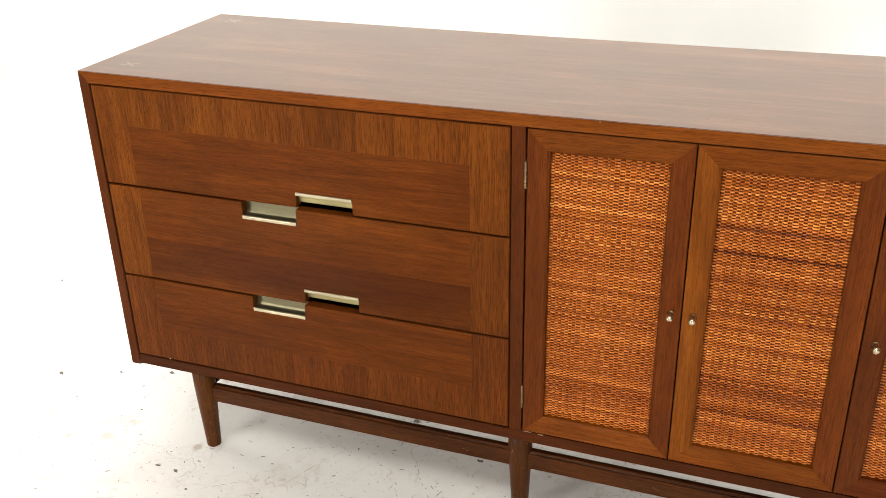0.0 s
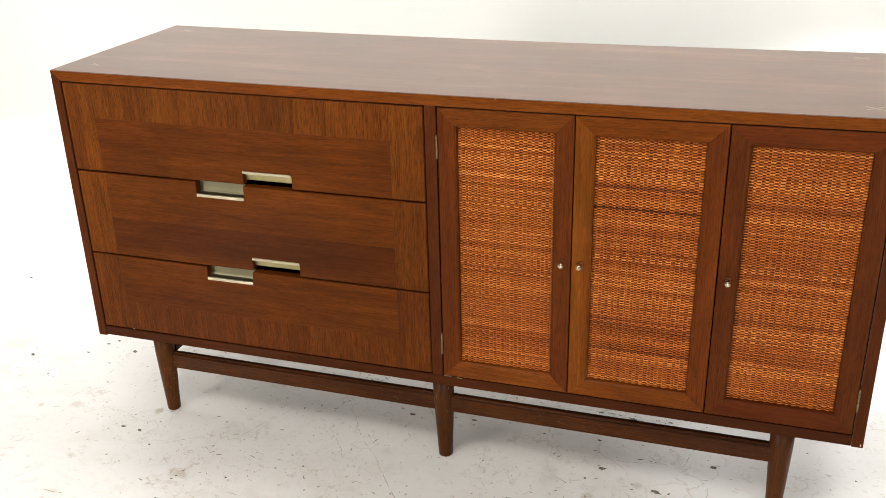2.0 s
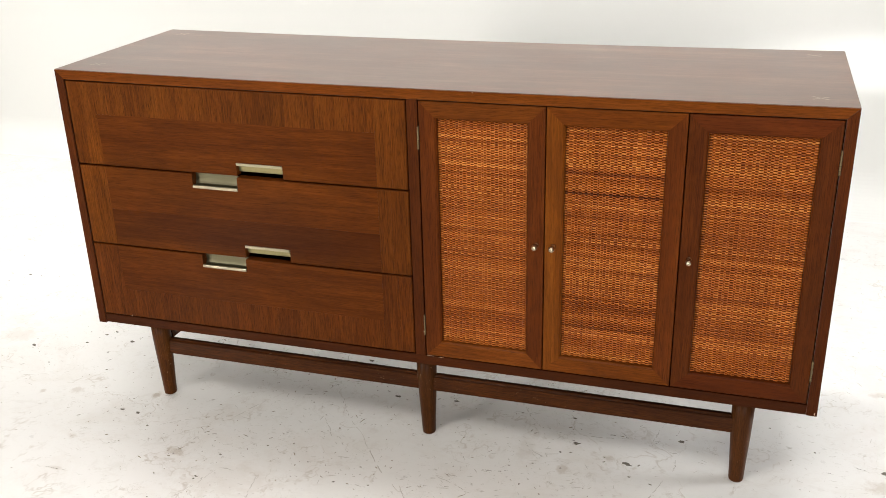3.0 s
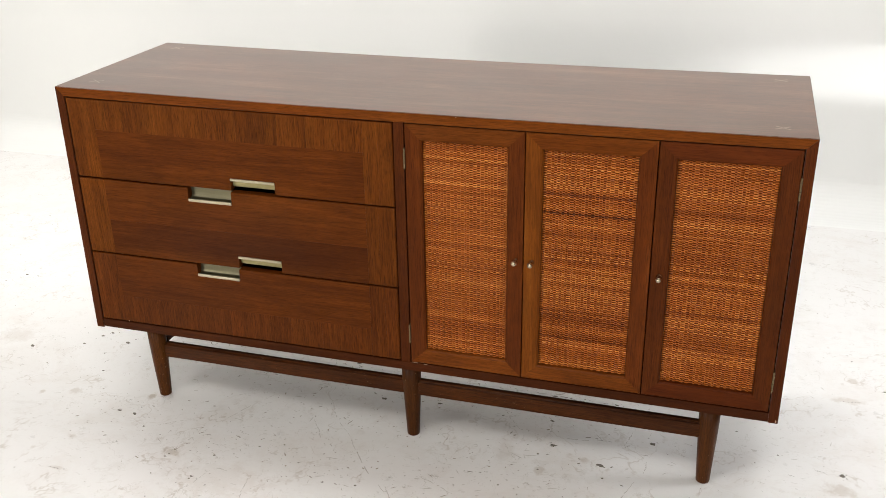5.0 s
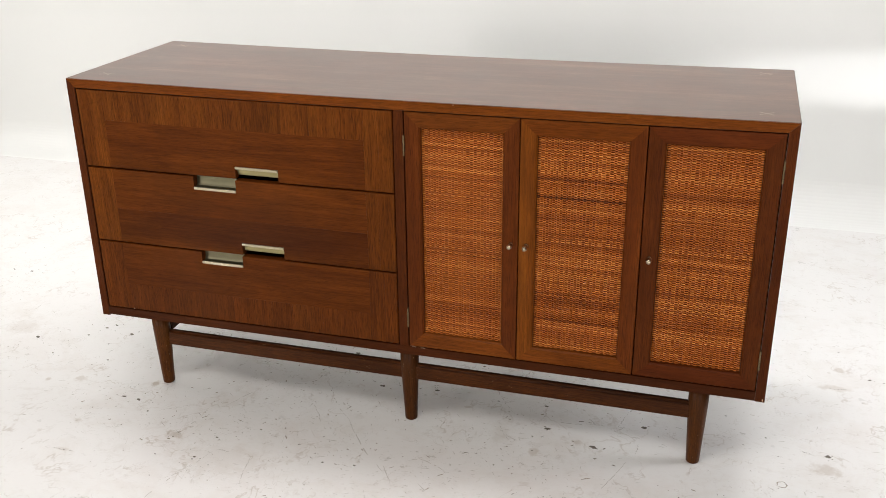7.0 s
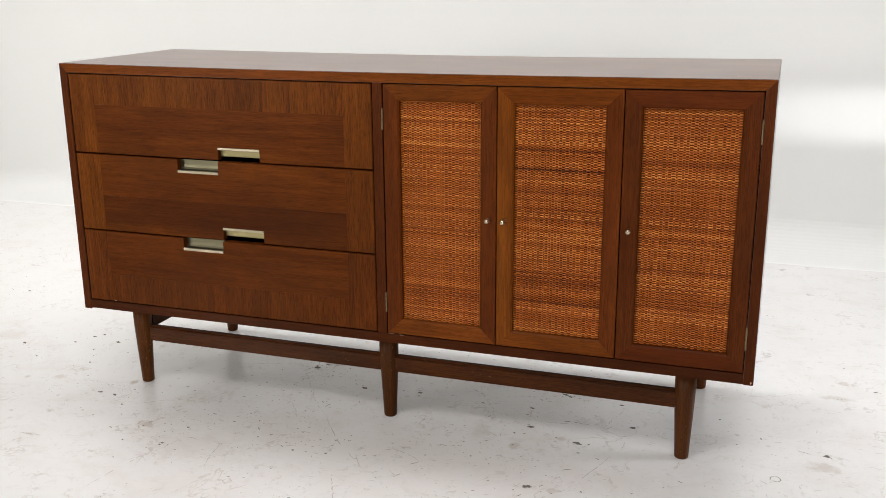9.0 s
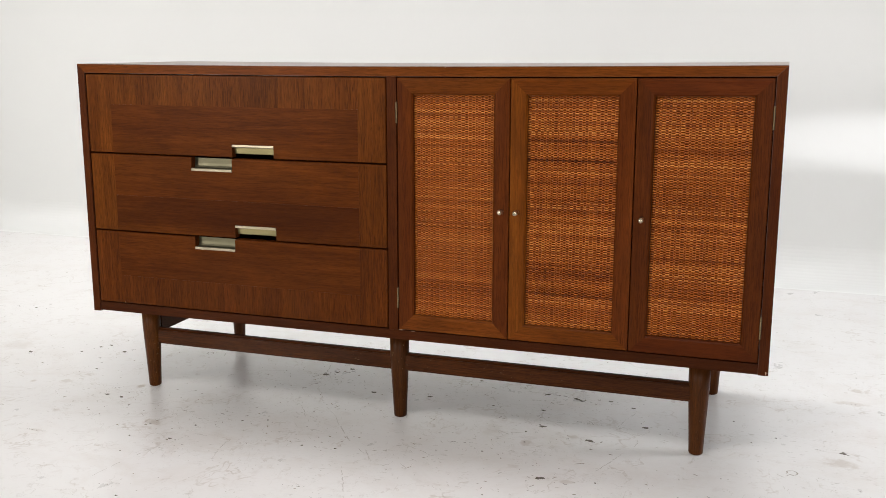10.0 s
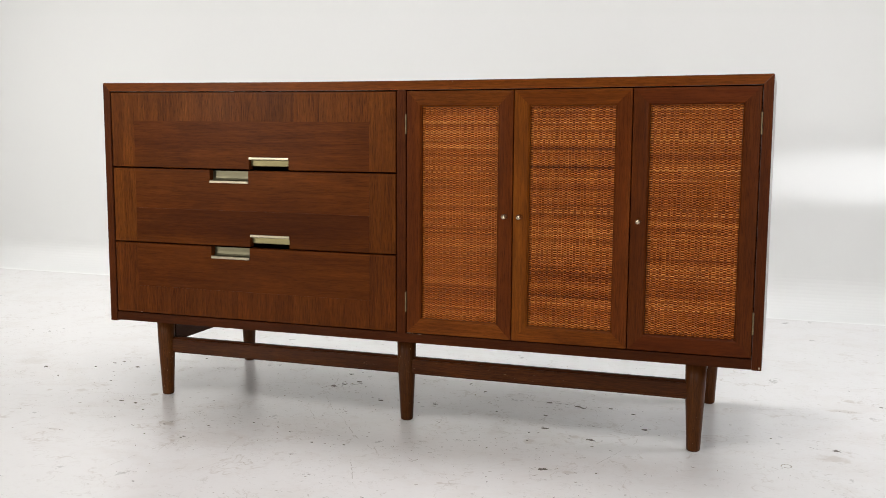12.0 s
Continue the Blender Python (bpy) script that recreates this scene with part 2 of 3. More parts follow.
def paint(name, base, rough, stains, coat=0.0, cloud=0.06):
    """Studio-white paint with grime of its own at two scales."""
    m, nt, bsdf = nodes_of(name)
    big = noise_of(nt, scaled(nt, (1.3, 1.3, 1.3), False), detail=5.0, rough=0.6)
    small = noise_of(nt, scaled(nt, (9, 9, 9), False), detail=6.0, rough=0.65)
    col = mix_colour(nt, big, tuple(c * (1 - cloud) for c in base), base)
    if stains:
        s1 = ramp(nt, noise_of(nt, scaled(nt, (4.5, 6.0, 5), False), detail=6.0, rough=0.72, distortion=0.5), ((0.50, (0, 0, 0)), (0.70, (1, 1, 1))))
        col = mix_colour(nt, math_node(nt, "MULTIPLY", s1, 0.24), col, (0.59, 0.52, 0.45))
        s4 = ramp(nt, noise_of(nt, scaled(nt, (17, 22, 17), False), detail=5.0, rough=0.7, distortion=0.9), ((0.57, (0, 0, 0)), (0.68, (1, 1, 1))))
        col = mix_colour(nt, math_node(nt, "MULTIPLY", s4, 0.16), col, (0.50, 0.45, 0.40))
        s2 = ramp(nt, noise_of(nt, scaled(nt, (48, 90, 60), False), detail=5.0, rough=0.75, distortion=1.0), ((0.605, (0, 0, 0)), (0.67, (1, 1, 1))))
        s2m = ramp(nt, noise_of(nt, scaled(nt, (3.1, 3.4, 3), False), detail=4.0), ((0.44, (0, 0, 0)), (0.62, (1, 1, 1))))
        col = mix_colour(nt, math_node(nt, "MULTIPLY", math_node(nt, "MULTIPLY", s2, s2m), 0.60), col, (0.30, 0.27, 0.23))
        for scale, depth, tint in (((3.1, 2.6, 3), 0.42, (0.40, 0.33, 0.26)), ((7.5, 6.2, 7), 0.34, (0.42, 0.38, 0.33))):
            wave = noise_of(nt, scaled(nt, scale, False), detail=5.0, rough=0.62, distortion=0.25)
            near = math_node(nt, "ABSOLUTE", math_node(nt, "SUBTRACT", wave, 0.5), 0.0)
            line = ramp(nt, near, ((0.0015, (1, 1, 1)), (0.0065, (0, 0, 0))))
            gate = ramp(nt, noise_of(nt, scaled(nt, (9, 11, 9), False), detail=4.0, rough=0.7), ((0.47, (0, 0, 0)), (0.60, (1, 1, 1))))
            col = mix_colour(nt, math_node(nt, "MULTIPLY", math_node(nt, "MULTIPLY", line, gate), depth), col, tint)
        tc = nt.nodes.new("ShaderNodeTexCoord")
        rag = add(nt, "ShaderNodeTexNoise", Scale=38.0, Detail=4.0, Roughness=0.7)
        nt.links.new(tc.outputs["Object"], rag.inputs["Vector"])
        for x, y, wide, deep, depth in SPILLS:
            mp = add(nt, "ShaderNodeMapping", Location=(-x / wide, -y / deep, 0.0), Scale=(1 / wide, 1 / deep, 0.0))
            nt.links.new(tc.outputs["Object"], mp.inputs[0])
            far = nt.nodes.new("ShaderNodeVectorMath")
            far.operation = "LENGTH"
            nt.links.new(mp.outputs[0], far.inputs[0])
            edge = math_node(nt, "ADD", far.outputs["Value"], math_node(nt, "MULTIPLY", math_node(nt, "SUBTRACT", rag.outputs["Fac"], 0.5), 2.4))
            spot_fac = ramp(nt, edge, ((0.45, (1, 1, 1)), (1.15, (0, 0, 0))))
            col = mix_colour(nt, math_node(nt, "MULTIPLY", spot_fac, 0.7 * depth), col, (0.36, 0.27, 0.18))
        s3 = ramp(nt, noise_of(nt, scaled(nt, (26, 30, 26), False), detail=6.0, rough=0.8), ((0.55, (0, 0, 0)), (0.70, (1, 1, 1))))
        col = mix_colour(nt, math_node(nt, "MULTIPLY", s3, 0.13), col, (0.50, 0.47, 0.43))
    nt.links.new(col, bsdf.inputs["Base Color"])
    nt.links.new(math_node(nt, "ADD", rough - 0.08, math_node(nt, "MULTIPLY", small, 0.16)), bsdf.inputs["Roughness"])
    bump_to(nt, bsdf, math_node(nt, "ADD", math_node(nt, "MULTIPLY", big, 0.8), math_node(nt, "MULTIPLY", small, 0.2)), 0.10, 0.01)
    bsdf.inputs["Coat Weight"].default_value = coat
    bsdf.inputs["Coat Roughness"].default_value = 0.23
    return m


M_FLOOR = paint("worn_white_floor_paint", (0.83, 0.825, 0.815), 0.30, True, coat=0.55)
M_WALL = paint("white_cyclorama_paint", (0.80, 0.81, 0.795), 0.50, False, cloud=0.03)
# grey of the unseen closing walls, set for how much light bounces
M_ROOM = paint("closing_wall_paint", (0.36, 0.36, 0.355), 0.80, False)
M_SCUFF, nt_, b_ = nodes_of("dark_scuff")
nt_.links.new(mix_colour(nt_, noise_of(nt_, scaled(nt_, (150, 150, 150))), (0.03, 0.027, 0.023), (0.26, 0.23, 0.19)), b_.inputs["Base Color"])
b_.inputs["Roughness"].default_value = 0.7
M_GRIT, nt_, b_ = nodes_of("brown_grit")
nt_.links.new(mix_colour(nt_, noise_of(nt_, scaled(nt_, (40, 40, 40))), (0.06, 0.05, 0.04), (0.50, 0.44, 0.37)), b_.inputs["Base Color"])
b_.inputs["Roughness"].default_value = 0.6
M_STREAK, nt_, b_ = nodes_of("grey_streak")
nt_.links.new(mix_colour(nt_, noise_of(nt_, scaled(nt_, (90, 90, 90))), (0.36, 0.34, 0.31), (0.68, 0.66, 0.64)), b_.inputs["Base Color"])
b_.inputs["Roughness"].default_value = 0.5

# ---- mesh helpers ----


def finish(name, bm, material, parent=None, label="", smooth=False):
    bmesh.ops.recalc_face_normals(bm, faces=bm.faces)
    me = bpy.data.meshes.new(name)
    bm.to_mesh(me)
    bm.free()
    if smooth:
        for p in me.polygons:
            p.use_smooth = True
    me.materials.append(material)
    ob = new(name, me)
    if parent is not None:
        ob.parent = parent
    if label:
        tagged(ob, label)
    return ob


def part(name, bm, material, parent, label="", smooth=False):
    return finish(name, bm, material, parent, label, smooth)


def prism(outline, axis, a, b, bevel=0.0, segments=2, turn=None):
    """A prism over a closed outline of (u, v) pairs, along x, y or z from a to b."""
    bm = bmesh.new()
    place = {"x": lambda u, v, w: (w, u, v), "y": lambda u, v, w: (u, w, v), "z": lambda u, v, w: (u, v, w)}[axis]
    first = [bm.verts.new(place(u, v, a)) for u, v in outline]
    last = [bm.verts.new(place(u, v, b)) for u, v in outline]
    n = len(outline)
    bm.faces.new(first)
    bm.faces.new(last[::-1])
    for i in range(n):
        bm.faces.new((first[i], last[i], last[(i + 1) % n], first[(i + 1) % n]))
    bmesh.ops.recalc_face_normals(bm, faces=bm.faces)
    if bevel:
        bmesh.ops.bevel(bm, geom=[e for e in bm.edges if e.calc_face_angle(0) > 0.2], offset=bevel, segments=segments, affect="EDGES", clamp_overlap=True)
    return bm


def box(x0, x1, y0, y1, z0, z1, bevel=0.0, segments=2):
    return prism(((x0, z0), (x1, z0), (x1, z1), (x0, z1)), "y", y0, y1, bevel, segments)


def lathe(profile, steps=28, axis="z"):
    """A solid of revolution over (radius, height) pairs."""
    bm = bmesh.new()
    rings = []
    for r, h in profile:
        ring = []
        for k in range(steps):
            a = 2 * math.pi * k / steps
            c, s = r * math.cos(a), r * math.sin(a)
            ring.append(bm.verts.new((c, s, h) if axis == "z" else (c, h, s)))
        rings.append(ring)
    for p, q in zip(rings, rings[1:]):
        for k in range(steps):
            bm.faces.new((p[k], p[(k + 1) % steps], q[(k + 1) % steps], q[k]))
    bm.faces.new(rings[0])
    bm.faces.new(rings[-1][::-1])
    return bm


# ---- the studio: floor, curved backdrop, plain unseen closing walls for bounced light ----
X0, X1, Y0, ZC = -4.5, 6.0, -6.0, 3.6
COVE_Y, COVE_R = 1.66, 0.15
floor = tagged(finish("floor", box(X0, X1, Y0, COVE_Y, -0.1, 0.0), M_FLOOR), "worn glossy white painted concrete floor with scuffs and stains", "floor", kind="structure")
curve = [(COVE_Y + COVE_R * math.sin(a), COVE_R - COVE_R * math.cos(a)) for a in [math.pi / 2 * k / 16 for k in range(17)]]
outline = curve + [(COVE_Y + COVE_R, ZC), (COVE_Y + COVE_R + 0.1, ZC), (COVE_Y + COVE_R + 0.1, -0.1), (COVE_Y, -0.1)]
tagged(finish("wall_north", prism(outline, "x", X0, X1), M_WALL), "smooth white painted cyclorama wall curving into the floor", "wall", kind="structure")
tagged(finish("wall_west", box(X0 - 0.1, X0, Y0, COVE_Y + COVE_R + 0.1, -0.1, ZC), M_ROOM), "unseen plain grey closing side wall", "wall", kind="structure")
tagged(finish("wall_east", box(X1, X1 + 0.1, Y0, COVE_Y + COVE_R + 0.1, -0.1, ZC), M_ROOM), "unseen plain grey closing side wall", "wall", kind="structure")
tagged(finish("wall_south", box(X0 - 0.1, X1 + 0.1, Y0 - 0.1, Y0, -0.1, ZC), M_ROOM), "unseen plain grey closing wall behind the camera", "wall", kind="structure")
tagged(finish("ceiling", box(X0 - 0.1, X1 + 0.1, Y0 - 0.1, COVE_Y + COVE_R + 0.1, ZC, ZC + 0.1), M_ROOM), "unseen plain grey closing ceiling", "ceiling", kind="structure")

# ---- the sideboard ----
W, D, H, T = 1.676, 0.482, 0.835, 0.022
BASE = 0.206
board = tagged(new("sideboard"), "mid-century walnut sideboard with three drawers and three woven cane doors", "sideboard")

STEPS = [k / 24 for k in range(25)]


def mitred(x0, x1, z1, z0):
    """The outline of the top board between its mitres, in steps that let it sag."""
    low = T - (H - z1) - (z0 - (H - T))
    return [(x0 + (x1 - x0) * f, z1) for f in STEPS] + [(x1 - low + (x0 - x1 + 2 * low) * f, z0) for f in STEPS]


top = part("top_panel", prism(mitred(0, W, H, H - T), "y", 0, D, 0.0009), M_TOP, board, "faded reddish walnut top with painted sheen streaks and fine scratches")
# front edge veneer of the top
part("edge_strip", prism(mitred(0.0012, W - 0.0012, H - 0.0012, H - T + 0.0006), "y", -0.0006, 0.0004), M_EDGE, top)
left_side = part("side_panel", prism(((0, BASE - 0.003), (T - 0.001, BASE - 0.003), (T - 0.001, H - T + 0.001), (0, H)), "y", 0, D, 0.0009), M_SIDE, board)
right_side = part("side_panel", prism(((W, BASE - 0.001), (W - T + 0.001, BASE - 0.001), (W - T + 0.001, H - T + 0.001), (W, H)), "y", 0, D, 0.0009), M_SIDE, board)
for panel, pts in ((left_side, ((0.0008, BASE - 0.002), (T - 0.0018, BASE - 0.002), (T - 0.0018, H - T + 0.0008), (0.0008, H - 0.0016))), (right_side, ((W - 0.0008, BASE), (W - T + 0.0018, BASE), (W - T + 0.0018, H - T + 0.0008), (W - 0.0008, H - 0.0016)))):
    part("edge_strip", prism(pts, "y", -0.0005, 0.0004), M_CASE_Z, panel)
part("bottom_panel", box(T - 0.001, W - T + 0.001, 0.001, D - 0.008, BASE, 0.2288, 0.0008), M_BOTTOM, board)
part("divider", box(0.8350, 0.8575, 0.0008, D - 0.012, 0.2288, H - T, 0.0006), M_CASE_Z, board)
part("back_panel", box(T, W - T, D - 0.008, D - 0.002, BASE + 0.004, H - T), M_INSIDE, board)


def sag(x):
    """How far the long top has sunk at x."""
    return 0.0045 * math.sin(math.pi * max(0.0, min(1.0, x / W)))


def settle(ob):
    """The old case sags a few millimetres out of square towards its lower left corner."""
    for v in ob.data.vertices:
        f = max(0.0, 1 - v.co.x / W) * max(0.0, min(1.0, (H - v.co.z) / (H - BASE)))
        v.co.z -= 0.0045 * f + sag(v.co.x) * max(0.0, (v.co.z - BASE) / (H - BASE))
        v.co.x -= 0.0060 * f


def frame_piece(p0, p1, inward, upright):
    """One mitred door frame member; p0, p1: its ends on the outer edge; its section falls gently towards the cane."""
    section = ((0.0, 0.018), (0.0, 0.0012), (0.0012, 0.0), (0.011, 0.0), (0.024, 0.0004), (0.0322, 0.0010), (0.0360, 0.0042), (0.0366, 0.0075), (0.0366, 0.018))
    bm = bmesh.new()
    ends = []
    for e in (0, 1):
        row = []
        for u, y in section:
            run = p0 + u if e == 0 else p1 - u
            row.append(bm.verts.new((inward[0] + inward[1] * u, y, run) if upright else (run, y, inward[0] + inward[1] * u)))
        ends.append(row)
    n = len(section)
    for i in range(n):
        bm.faces.new((ends[0][i], ends[0][(i + 1) % n], ends[1][(i + 1) % n], ends[1][i]))
    bm.faces.new(ends[0])
    bm.faces.new(ends[1][::-1])
    return bm


def cane_weave(x0, x1, z0, z1, seed, y=0.0125):
    """Cane woven over and under: rounded horizontal strands, packed close, in and out of upright stakes."""
    rng = np.random.default_rng(seed)
    verts, faces, kinds = [], [], []
    pitch_x, pitch_z, amp = 0.0068, 0.00262, 0.0014
    cols = int(round((x1 - x0) / pitch_x))
    rows = int(round((z1 - z0) / pitch_z))
    pz = (z1 - z0) / rows
    across = [(k, 1 - math.sqrt(1 - k * k)) for k in (-1.0, -0.72, -0.2, 0.35, 0.8, 1.0)]

    def strand(line, half, crown, upright):
        start, n = len(verts), len(across)
        for a, b, d, h in line:
            for k, c in across:
                verts.append((a + k * half * h, d + crown * c, b) if upright else (a, d + crown * c, b + k * half * h))
        for i in range(len(line) - 1):
            for k in range(n - 1):
                s = start + i * n + k
                faces.append((s, s + 1, s + n + 1, s + n))
                kinds.append(1 if upright else 0)

    # column edges at uneven widths, close pairs of stakes here and there
    widths = rng.uniform(0.78, 1.22, cols) * np.where(rng.random(cols) < 0.14, 0.62, 1.0)
    edges = x0 + np.concatenate(([0.0], np.cumsum(widths))) * (x1 - x0) / widths.sum()
    samples = [c + k for c in range(cols) for k in (0.0, 0.10, 0.24, 0.5, 0.76, 0.90)] + [float(cols)]
    drift = np.convolve(rng.normal(0, 1.0, rows + 40), np.ones(40) / 40, "same")
    for r in range(rows):
        zr = z0 + (r + 0.5) * pz + rng.normal(0, 0.00016)
        half = pz * rng.uniform(0.40, 0.54)
        loose = rng.uniform(0.75, 1.25)
        line = []
        for q in samples:
            c = min(int(q), cols - 1)
            x = edges[c] + (edges[c + 1] - edges[c]) * (q - c)
            lift = max(-1.0, min(1.0, 2.6 * math.sin(math.pi * (q + (r % 2)))))
            z = zr + 0.004 * drift[r] * math.sin(14 * (x - x0) + seed) + rng.normal(0, 0.00005) - 0.00022 * lift
            line.append((x, z, y - amp * loose * (lift + 0.15) - rng.uniform(0, 0.00012), 1.0 + 0.05 * lift))
        strand(line, half, 0.0012, False)
    for c in range(cols):
        xc = (edges[c] + edges[c + 1]) / 2
        half = (edges[c + 1] - edges[c]) * rng.uniform(0.40, 0.50)
        bend = rng.uniform(0, 6)
        line = [(xc + 0.0004 * math.sin(18 * (z0 + k * pz) + bend), z0 + k * pz, y - 0.0002, 1.0) for k in range(0, rows + 1, 3)]
        strand(line, half, 0.0011, True)
    me = bpy.data.meshes.new("cane_panel")
    me.from_pydata(verts, [], faces)
    me.polygons.foreach_set("use_smooth", [True] * len(faces))
    me.polygons.foreach_set("material_index", kinds)
    me.update()
    return me


def knob(parent, x, z):
    bm = lathe(((0.0058, 0.0), (0.0060, -0.0012), (0.0046, -0.0030), (0.0031, -0.0065), (0.0030, -0.0100), (0.0040, -0.0120), (0.0056, -0.0145), (0.0062, -0.0175), (0.0058, -0.0205), (0.0042, -0.0228), (0.0018, -0.0239)), 24, "y")
    ob = part("knob", bm, M_NICKEL, parent, "small turned metal knob", True)
    ob.location = (x, 0, z)


def hinge(parent, x, z0, z1):
    bm = bmesh.new()
    n = 5
    for k in range(n):
        a, b = z0 + (z1 - z0) * k / n + 0.0004, z0 + (z1 - z0) * (k + 1) / n - 0.0004
        low = bmesh.ops.create_cone(bm, cap_ends=True, segments=12, radius1=0.0021, radius2=0.0021, depth=b - a)["verts"]
        bmesh.ops.translate(bm, verts=low, vec=(x, -0.0016, (a + b) / 2))
    for s in (-1, 1):
        leaf = bmesh.ops.create_cube(bm, size=1)["verts"]
        bmesh.ops.scale(bm, verts=leaf, vec=(0.0008, 0.012, z1 - z0))
        bmesh.ops.translate(bm, verts=leaf, vec=(x + s * 0.0009, 0.0055, (z0 + z1) / 2))
    part("hinge", bm, M_BRASS, parent, "brass butt hinge", False)


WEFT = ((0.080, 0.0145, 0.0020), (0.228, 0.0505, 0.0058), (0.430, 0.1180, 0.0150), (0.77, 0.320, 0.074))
# upright stakes: red-brown cane, deepened for the shade between the strands
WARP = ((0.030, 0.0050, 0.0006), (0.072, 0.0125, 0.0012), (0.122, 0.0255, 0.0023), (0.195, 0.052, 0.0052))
DOOR_Z0, DOOR_Z1 = 0.2312, 0.8105
BANDS = {
    1: ((0.475, 0.004, 0.22), (0.640, 0.008, 0.06), (0.33, 0.010, 0.06)),
    2: ((0.676, 0.006, 0.24), (0.634, 0.008, 0.30), (0.585, 0.005, 0.10), (0.395, 0.03, 0.12), (0.34, 0.010, 0.14)),
    3: ((0.665, 0.03, 0.03), (0.500, 0.004, 0.12), (0.44, 0.03, 0.06), (0.37, 0.02, 0.04)),
}
doors = ((1, 0.8605, 1.1197, M_DOOR_Z, M_DOOR_Z, M_DOOR_X), (2, 1.1217, 1.3867, M_DOOR_W, M_DOOR_Z, M_EDGE), (3, 1.3887, 1.6532, M_DOOR_Z, M_CASE_Z, M_CASE_X))
for n, a, b, m_left, m_right, m_rail in doors:
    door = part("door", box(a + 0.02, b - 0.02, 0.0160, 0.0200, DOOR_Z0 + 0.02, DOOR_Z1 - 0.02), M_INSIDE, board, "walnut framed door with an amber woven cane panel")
    part("stile", frame_piece(DOOR_Z0, DOOR_Z1, (a, 1), True), m_left, door)
    part("stile", frame_piece(DOOR_Z0, DOOR_Z1, (b, -1), True), m_right, door)
    part("rail", frame_piece(a, b, (DOOR_Z1, -1), False), m_rail if n != 3 else M_CASE_X, door)
    part("rail", frame_piece(a, b, (DOOR_Z0, 1), False), m_rail if n != 3 else M_CASE_X, door)
    me = cane_weave(a + 0.0362, b - 0.0362, DOOR_Z0 + 0.0362, DOOR_Z1 - 0.0362, 10 + n)
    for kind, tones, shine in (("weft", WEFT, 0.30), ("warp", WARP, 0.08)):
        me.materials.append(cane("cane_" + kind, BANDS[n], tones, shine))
    ob = tagged(new("cane_panel", me), "amber woven cane with darker strands", kind="stuff")
    ob.parent = door
    knob(door, {1: 1.1035, 2: 1.1385, 3: 1.4070}[n], 0.5195)
    if n != 2:
        hx = 0.8590 if n == 1 else 1.6548
        hinge(door, hx, 0.710, 0.757)
        hinge(door, hx, 0.283, 0.331)


def pull_upper(parent, x0, x1, z0, z1):
    """A metal pull let into a lower edge: bright lip at the top, plate set back below it over a dark finger hollow."""
    lip = ((-0.0014, z1 - 0.0004), (-0.0016, z1 - 0.0050), (-0.0008, z1 - 0.0066), (0.0012, z1 - 0.0070), (0.0040, z1 - 0.0070), (0.0040, z1 - 0.0004))
    plate = ((0.0040, z1 - 0.0004), (0.0042, z1 - 0.0068), (0.0098, z1 - 0.0072), (0.0108, z1 - 0.0086), (0.0116, z1 - 0.0222), (0.0128, z1 - 0.0235), (0.0150, z1 - 0.0235), (0.0150, z1 - 0.0004))
    part("pull_lip", prism(lip, "x", x0 + 0.0006, x1 - 0.0006, 0.0003, 1), M_LIP, parent, "pale champagne metal lip of a recessed pull")
    part("pull_plate", prism(plate, "x", x0 + 0.0006, x1 - 0.0006), M_PULL_UP, parent, "olive champagne metal plate of a recessed pull")


def pull_lower(parent, x0, x1, z0, z1):
    """The same pull let into an upper edge: lip at the bottom, hollow plate above it."""
    lip = ((-0.0016, z0 + 0.0004), (-0.0016, z0 + 0.0058), (-0.0004, z0 + 0.0072), (0.0026, z0 + 0.0072), (0.0040, z0 + 0.0060), (0.0050, z0 + 0.0004))
    plate = ((0.0050, z0 + 0.0004), (0.0050, z0 + 0.0052), (0.0100, z0 + 0.0060), (0.0140, z0 + 0.0080), (0.0160, z0 + 0.0120), (0.0168, z0 + 0.0180), (0.0170, z1 - 0.0025), (0.0185, z1 - 0.0025), (0.0185, z0 + 0.0004))
    part("pull_lip", prism(lip, "x", x0 + 0.0006, x1 - 0.0006, 0.0003, 1), M_LIP, parent, "pale champagne metal lip of a recessed pull")
    part("pull_plate", prism(plate, "x", x0 + 0.0006, x1 - 0.0006), M_PULL, parent, "olive champagne metal plate of a recessed pull")


def notched(x0, x1, z0, z1, low=(), high=()):
    pts = [(x0, z0)]
    for a, b, z in low:
        pts += [(a, z0), (a, z), (b, z), (b, z0)]
    pts += [(x1, z0), (x1, z1)]
    for a, b, z in high:
        pts += [(b, z1), (b, z), (a, z), (a, z1)]
    return pts + [(x0, z1)]


DX0, DX1, BX0, BX1 = 0.0235, 0.8325, 0.0935, 0.7635
SEAM = 0.00015


